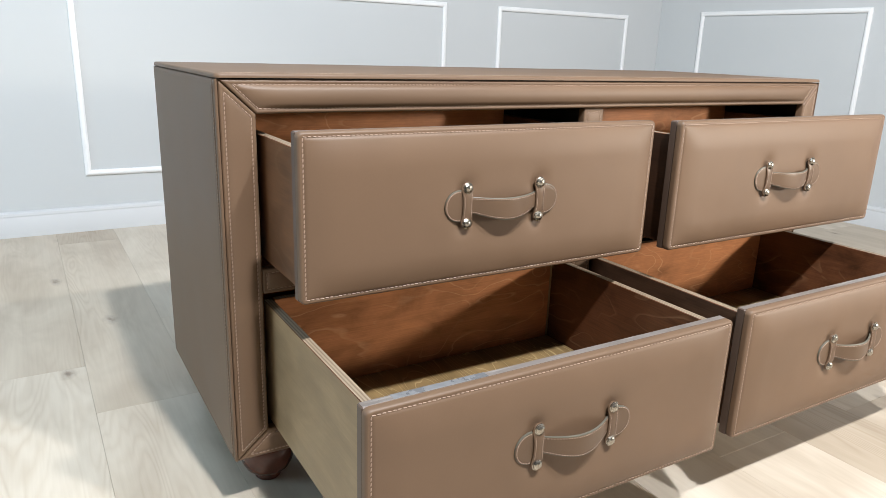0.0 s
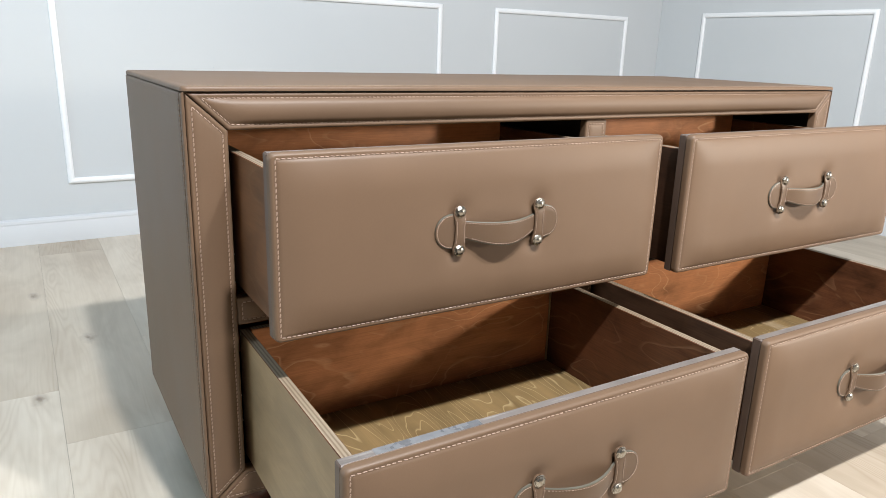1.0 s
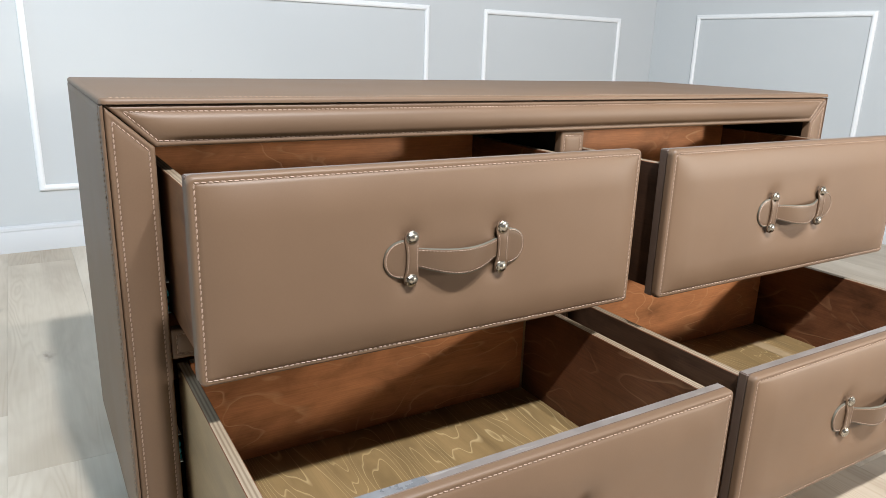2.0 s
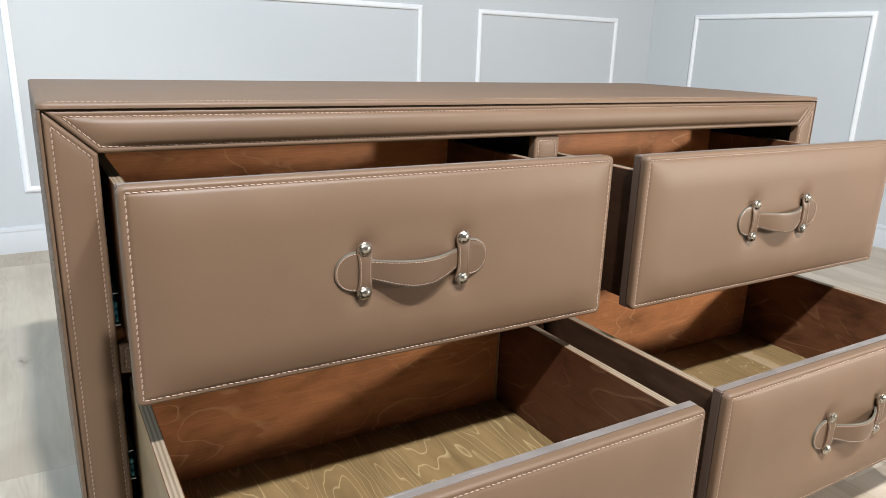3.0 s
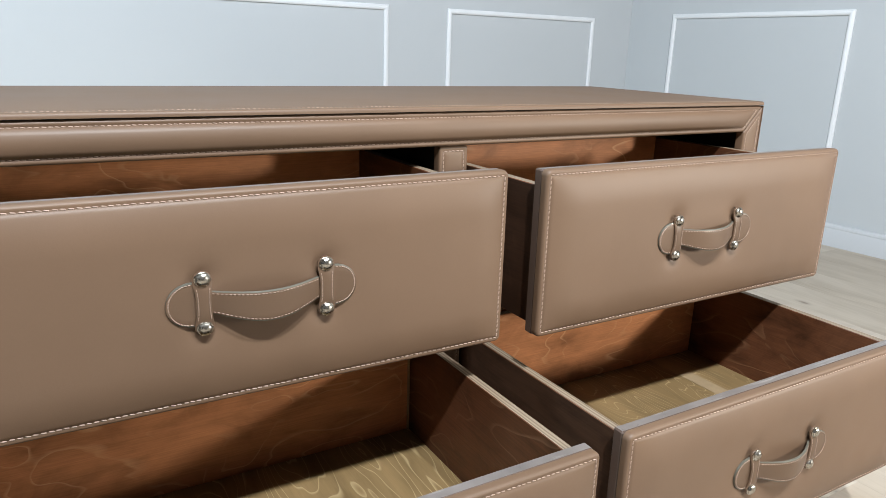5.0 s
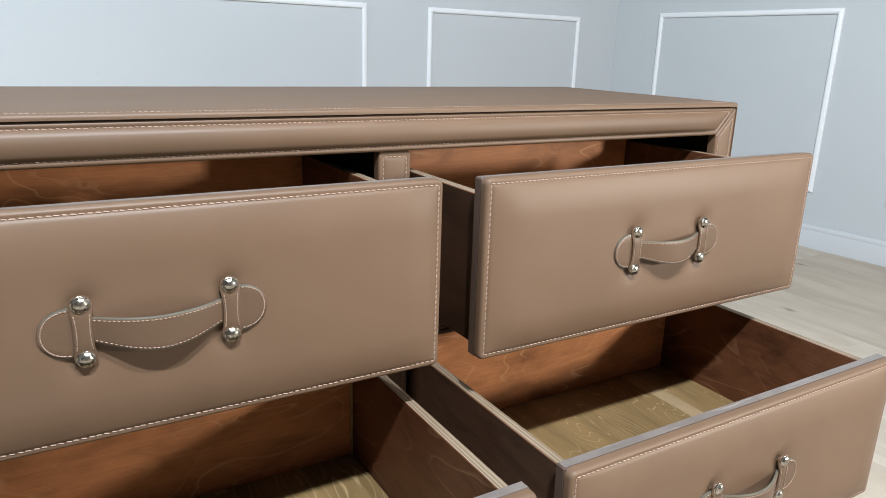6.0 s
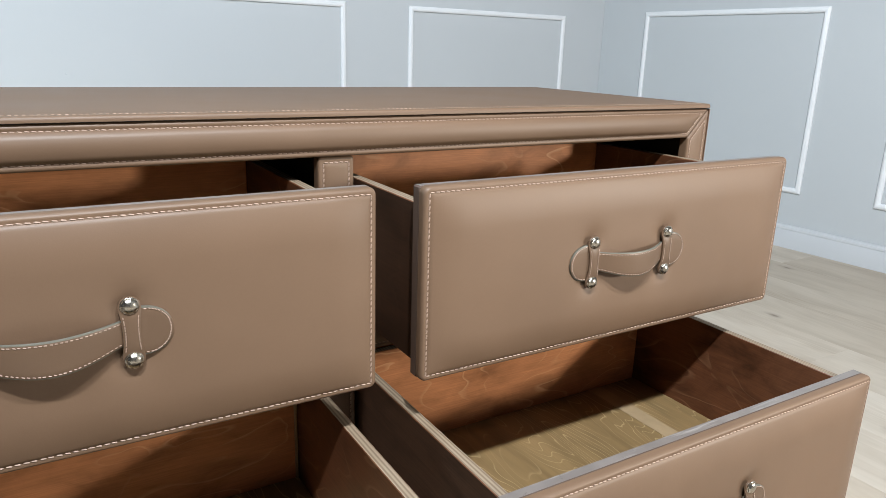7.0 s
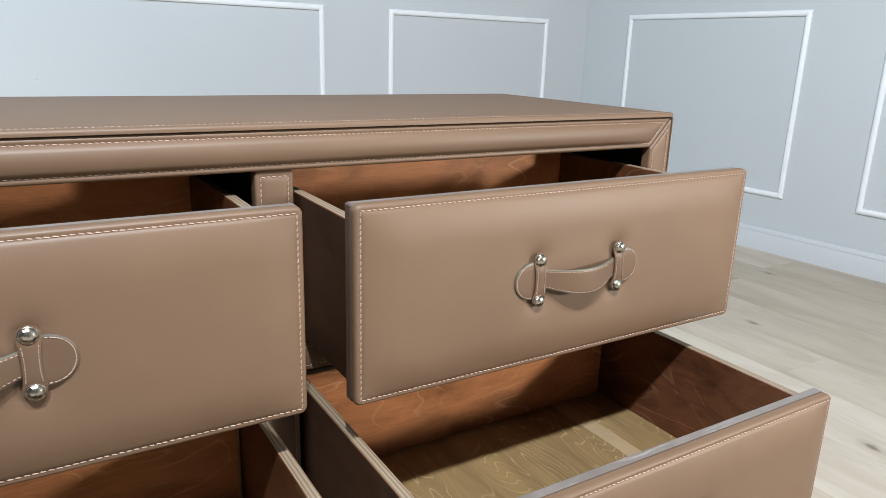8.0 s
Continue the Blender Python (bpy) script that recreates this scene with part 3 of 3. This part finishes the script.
def strap_out(x):
    """How far the pull stands off the drawer."""
    a = abs(x)
    if a > SHOULDER:
        return 0.0012
    return 0.0015 + 0.0195 * max(0.0, math.cos(math.pi * min(a, 0.0605) / 0.121)) ** 0.9


def pull_meshes():
    xs = [-SHOULDER - TAB * k for k in (1.0, 0.995, 0.98, 0.95, 0.90, 0.82, 0.70, 0.50, 0.25, 0.012)] + [-SHOULDER + 0.0002, -0.068, -0.062, -0.058, -0.05, -0.04, -0.03, -0.02, -0.01]
    xs = xs + [0.0] + [-x for x in reversed(xs)]
    T = 0.0034
    strap, threads = Build(), []
    prof = ((0.0, -0.5), (0.035, -0.1), (0.2, 0.0), (0.5, 0.06), (0.8, 0.0), (0.965, -0.1), (1.0, -0.5))
    vs = []
    for x in xs:
        hi, lo = strap_outline(x)
        y = strap_out(x)
        for k, e in prof:
            vs.append((x, -(y + T + e * T * 0.5), lo + (hi - lo) * k))
        for k in (1.0, 0.0):
            vs.append((x, -y, lo + (hi - lo) * k))
    n = len(prof) + 2
    fs = [(j * n + i, j * n + (i + 1) % n, (j + 1) * n + (i + 1) % n, (j + 1) * n + i) for j in range(len(xs) - 1) for i in range(n)]
    fs += [tuple(range(n)), tuple((len(xs) - 1) * n + i for i in range(n))]
    strap.add(vs, fs)
    m = len(prof)
    strap.s = [1 if k < (len(xs) - 1) * n and k % n in (0, m - 2, m - 1, m + 1) else 0 for k in range(len(fs))]
    def edge(x, upper):
        hi, lo = strap_outline(x)
        return Vector((x, -(strap_out(x) + T + 0.0002), hi - 0.0027 if upper else lo + 0.0027))
    for upper in (True, False):
        pts = [edge(-0.0605 + 0.121 * i / 30, upper) for i in range(31)]
        threads.append(Build())
        stitch_path(threads[-1], pts, (0, -1, 0), pitch=0.0037, length=0.0031, width=0.0012, high=0.0010)
    for s in (-1, 1):
        pts = []
        for i in range(25):
            a = math.pi * (i / 24 - 0.5)
            pts.append(Vector((s * (SHOULDER + 0.0024 + (TAB - 0.0050) * max(0.0, math.cos(a)) ** 0.87), -(0.0012 + T + 0.0002), 0.0224 * math.sin(a))))
        threads.append(Build())
        stitch_path(threads[-1], pts, (0, -1, 0), pitch=0.0036, length=0.0031, width=0.0014, high=0.0012)
    # loop over the pull, pinned by two studs
    loop, sides = Build(), []
    zs = [-0.0362, -0.0352, -0.0335, -0.0305, -0.024, -0.018, -0.012, -0.006, 0.0, 0.006, 0.012, 0.018, 0.024, 0.0305, 0.0335, 0.0352, 0.0362]
    vs = []
    def half(z):
        e = max(0.0, abs(z) - 0.0268)
        waist = 0.0080 + 0.0024 * min(1.0, abs(z) / 0.024) ** 2.4
        return waist * math.sqrt(max(0.02, 1 - (e / 0.0096) ** 2))
    def off(z):
        return 0.0030 + 0.0026 * (0.5 + 0.5 * math.cos(math.pi * min(1, max(0, abs(z) - 0.012) / 0.014)))
    for z in zs:
        w, y = half(z), off(z)
        for k, e in ((-1, -0.8), (-0.85, -0.1), (0, 0.1), (0.85, -0.1), (1, -0.8)):
            vs.append((w * k, -(y + 0.003 + e * 0.001), z))
        vs += [(w, -y, z), (-w, -y, z)]
    n = 7
    fs = [(j * n + i, j * n + (i + 1) % n, (j + 1) * n + (i + 1) % n, (j + 1) * n + i) for j in range(len(zs) - 1) for i in range(n)]
    fs += [tuple(range(n)), tuple((len(zs) - 1) * n + i for i in range(n))]
    loop.add(vs, fs)
    for s in (-1, 1):
        pts = [Vector((s * (half(z) - 0.0022), -(off(z) + 0.0033), z)) for z in zs if abs(z) < 0.022]
        sides.append(Build())
        stitch_path(sides[-1], pts, (0, -1, 0), pitch=0.0036, length=0.0029, width=0.0011, high=0.0010)
    # stud: a round collar that carries a low eight-sided dome
    stud = lathe(((0.0080, 0.0), (0.0087, 0.0006), (0.0087, 0.0018), (0.0080, 0.0024)), 18, axis="y")
    lathe(((0.0081, 0.0022), (0.0078, 0.0034), (0.0066, 0.0046), (0.0042, 0.0058), (0.0006, 0.0066)), 8, stud, axis="y")
    return (strap.mesh("pull_strap", [M_STRAP, M_RIM], 50), [b.mesh("seam", M_THREAD, 0) for b in threads], loop.mesh("strap_loop", M_STRAP, 50),
            [b.mesh("seam", M_THREAD, 0) for b in sides], stud.mesh("stud", M_STUD, 20))


PULL = pull_meshes()


def slide_meshes():
    rail, cage = Build(), Build()
    box(-0.0042, 0.0042, 0.036, 0.46, -0.002, 0.0, 0.0004, rail)
    box(-0.0042, 0.0042, 0.036, 0.46, 0.043, 0.045, 0.0004, rail)
    box(-0.0042, -0.0030, 0.036, 0.46, -0.002, 0.045, 0.0004, rail)
    for i in range(15):
        for k in (0.001, 0.0115, 0.022):
            box(-0.0024, 0.0030, 0.038 + i * 0.022, 0.057 + i * 0.022, k, k + 0.0088, 0.0015, cage)
    return rail.mesh("slide_rail", M_STEEL, 30), cage.mesh("ball_cage", M_CAGE, 30)


SLIDE = slide_meshes()
for sx, turn in ((0.0655, 0), (0.7185, 1), (0.7850, 0), (1.4395, 1)):
    for sz in (0.464, 0.227):
        rail = part("slide_rail", SLIDE[0], dresser, "zinc-plated drawer slide", base=BASE)
        rail.location = (sx, 0, sz)
        rail.scale = (-1 if turn else 1, 1, 1)
        cage = part("ball_cage", SLIDE[1], rail, "teal plastic ball cage")


def build_drawer(x0, x1, yf, z0, side_top, box_back, lower, tilt=0.0, shift=0.0, outside=None, up=0.1243):
    """A drawer with its front at y = yf; local origin at the lower left of the leather front."""
    w = x1 - x0
    drawer = part("drawer", box(0.001, w - 0.001, 0.0140, 0.0300, 0.001, DH - 0.0015, 0.002, top_slot=1).mesh("drawer", [M_BOARD_EDGE, M_BOARD], 35), dresser,
                  "pulled-out drawer with a stitched leather front and plywood box", at=(x0, yf, z0), base=BASE)
    sub = lambda name, build, mat, label="", smooth=40, kind="": part(name, build.mesh(name, mat, smooth), drawer, label, kind=kind)
    q = ((0, 0, 0), (w, 0, 0), (w, 0, DH), (0, 0, DH))
    cx, cz = w * 0.5 + shift, up
    dips = [Vector((cx + dx, 0, cz + dz)) for dx in (-STRAP_L, STRAP_L) for dz in (-STUD_Z, STUD_Z)]
    sub("leather_front", pad(q, 0.0125, r=0.0062, inset=0.0072, groove=0.0013, puff=0.0082, rise=0.046, wrinkle=0.0007, dimples=dips, corner=0.009), M_LEATHER, "padded brown leather front")
    i = 0.0073
    ring = [(i, 0.0006, i), (w - i, 0.0006, i), (w - i, 0.0006, DH - i), (i, 0.0006, DH - i), (i, 0.0006, i)]
    for p, r in zip(ring, ring[1:]):
        seam = Build()
        stitch_path(seam, [p, r], (0, -1, 0))
        sub("seam", seam, M_THREAD, "pale beige saddle stitching", 0, "stuff")
    bx0, bx1, zb, zt = 0.0135, w - 0.0115, 0.009, side_top - z0
    yb = box_back - yf
    # shade inside the box is put into the sides' darker ply
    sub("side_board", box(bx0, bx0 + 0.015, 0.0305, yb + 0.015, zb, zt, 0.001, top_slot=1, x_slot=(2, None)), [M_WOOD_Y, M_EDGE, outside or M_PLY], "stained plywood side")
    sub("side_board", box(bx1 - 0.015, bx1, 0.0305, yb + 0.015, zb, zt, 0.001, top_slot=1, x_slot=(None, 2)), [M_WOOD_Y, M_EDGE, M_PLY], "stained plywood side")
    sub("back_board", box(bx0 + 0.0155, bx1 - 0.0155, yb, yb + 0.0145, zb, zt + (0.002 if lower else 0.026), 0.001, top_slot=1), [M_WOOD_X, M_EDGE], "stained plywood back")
    sub("bottom_board", box(bx0 + 0.0155, bx1 - 0.0155, 0.0305, yb - 0.0005, 0.050, 0.056, 0.0008), M_WOOD_BOTTOM, "ochre stained plywood bottom")
    if x0 < 0.5 and lower:
        sub("corner_joint", box(bx1 - 0.0200, bx1 - 0.0156, yb - 0.0035, yb - 0.0006, 0.0565, zt - 0.001, 0.0008), M_PLY, "pale glue line in the corner")
    # pull
    place = pose(cx, -0.0062, cz, 0, tilt, 0)
    pieces = [("pull_strap", PULL[0], 0, "bowed leather pull strap")] + [("seam", me, 0, "") for me in PULL[1]]
    for dx in (-STRAP_L, STRAP_L):
        pieces += [("strap_loop", PULL[2], dx, "leather loop")] + [("seam", me, dx, "") for me in PULL[3]]
    for name, me, dx, label in pieces:
        ob = part(name, me, drawer, label)
        ob.matrix_basis = place @ pose(dx, 0, 0)
    for dx in (-STRAP_L, STRAP_L):
        for dz in (-STUD_Z, STUD_Z):
            ob = part("stud", PULL[4], drawer, "faceted nickel stud")
            ob.matrix_basis = place @ pose(dx, -0.0050, dz, 0, random.uniform(0, 45), 0)
    return drawer


DRAWERS = [
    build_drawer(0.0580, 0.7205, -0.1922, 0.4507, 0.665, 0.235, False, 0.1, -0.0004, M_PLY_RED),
    build_drawer(0.7725, 1.4425, -0.2060, 0.4497, 0.665, 0.205, False, -0.3, -0.0108, M_OUT_SHADED_DEEP),
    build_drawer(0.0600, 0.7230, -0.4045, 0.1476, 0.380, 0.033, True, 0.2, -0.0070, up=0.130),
    build_drawer(0.7720, 1.4365, -0.4000, 0.1520, 0.380, 0.035, True, 0.1, -0.0175, M_OUT_SHADED),
]
# a thin pale glossy strip runs front to back on the drawer bottom
pale_strip = part("bottom_strip", box(1.288, 1.321, -0.235, 0.0335, 0.2083, 0.2086, 0.0001).mesh("bottom_strip", M_BOTTOM_STRIP, 0), DRAWERS[3], "pale glossy strip on the drawer bottom", base=(0.7720, -0.4000, 0.1520))
film = part("film_strip", box(0.105, 0.245, -0.4045 + 0.0160, -0.4045 + 0.0285, 0.1476 + DH - 0.0014, 0.1476 + DH - 0.0010, 0.0001).mesh("film_strip", M_FILM, 0), DRAWERS[2], "scrap of blue protective film", base=(0.0600, -0.4045, 0.1476))

# ---- floor boards ----
BOARD_W, BOARD_L, SEAM_X, SEAM_Y = 0.222, 1.52, -0.181, 0.504
rng = random.Random(11)
board_meshes = {}


def board_mesh(width, length):
    key = (round(width, 3), round(length, 3))
    if key not in board_meshes:
        board_meshes[key] = box(0.0002, key[0] - 0.0002, 0.0002, key[1] - 0.0002, -0.0095, 0.0, 0.0003).mesh("plank", M_OAK, 0)
    return board_meshes[key]


col = math.floor((LEFT - SEAM_X) / BOARD_W)
FLOOR_E, FLOOR_N = east(FRONT), CORNER_Y
while SEAM_X + col * BOARD_W < FLOOR_E:
    x0 = max(LEFT, SEAM_X + col * BOARD_W)
    x1 = min(FLOOR_E, SEAM_X + (col + 1) * BOARD_W)
    shift = 0.0 if col == 0 else rng.choice((0.30, 0.52, 0.74, 0.98, 1.2)) + rng.uniform(-0.05, 0.05)
    y = SEAM_Y + shift
    while y > FRONT:
        y -= BOARD_L
    while y < FLOOR_N:
        y0, y1 = max(y, FRONT), min(y + BOARD_L, FLOOR_N)
        if y1 - y0 > 0.02 and x1 - x0 > 0.01:
            part("plank", board_mesh(x1 - x0, y1 - y0), floor, at=(x0, y0, 0))
        y += BOARD_L
    col += 1
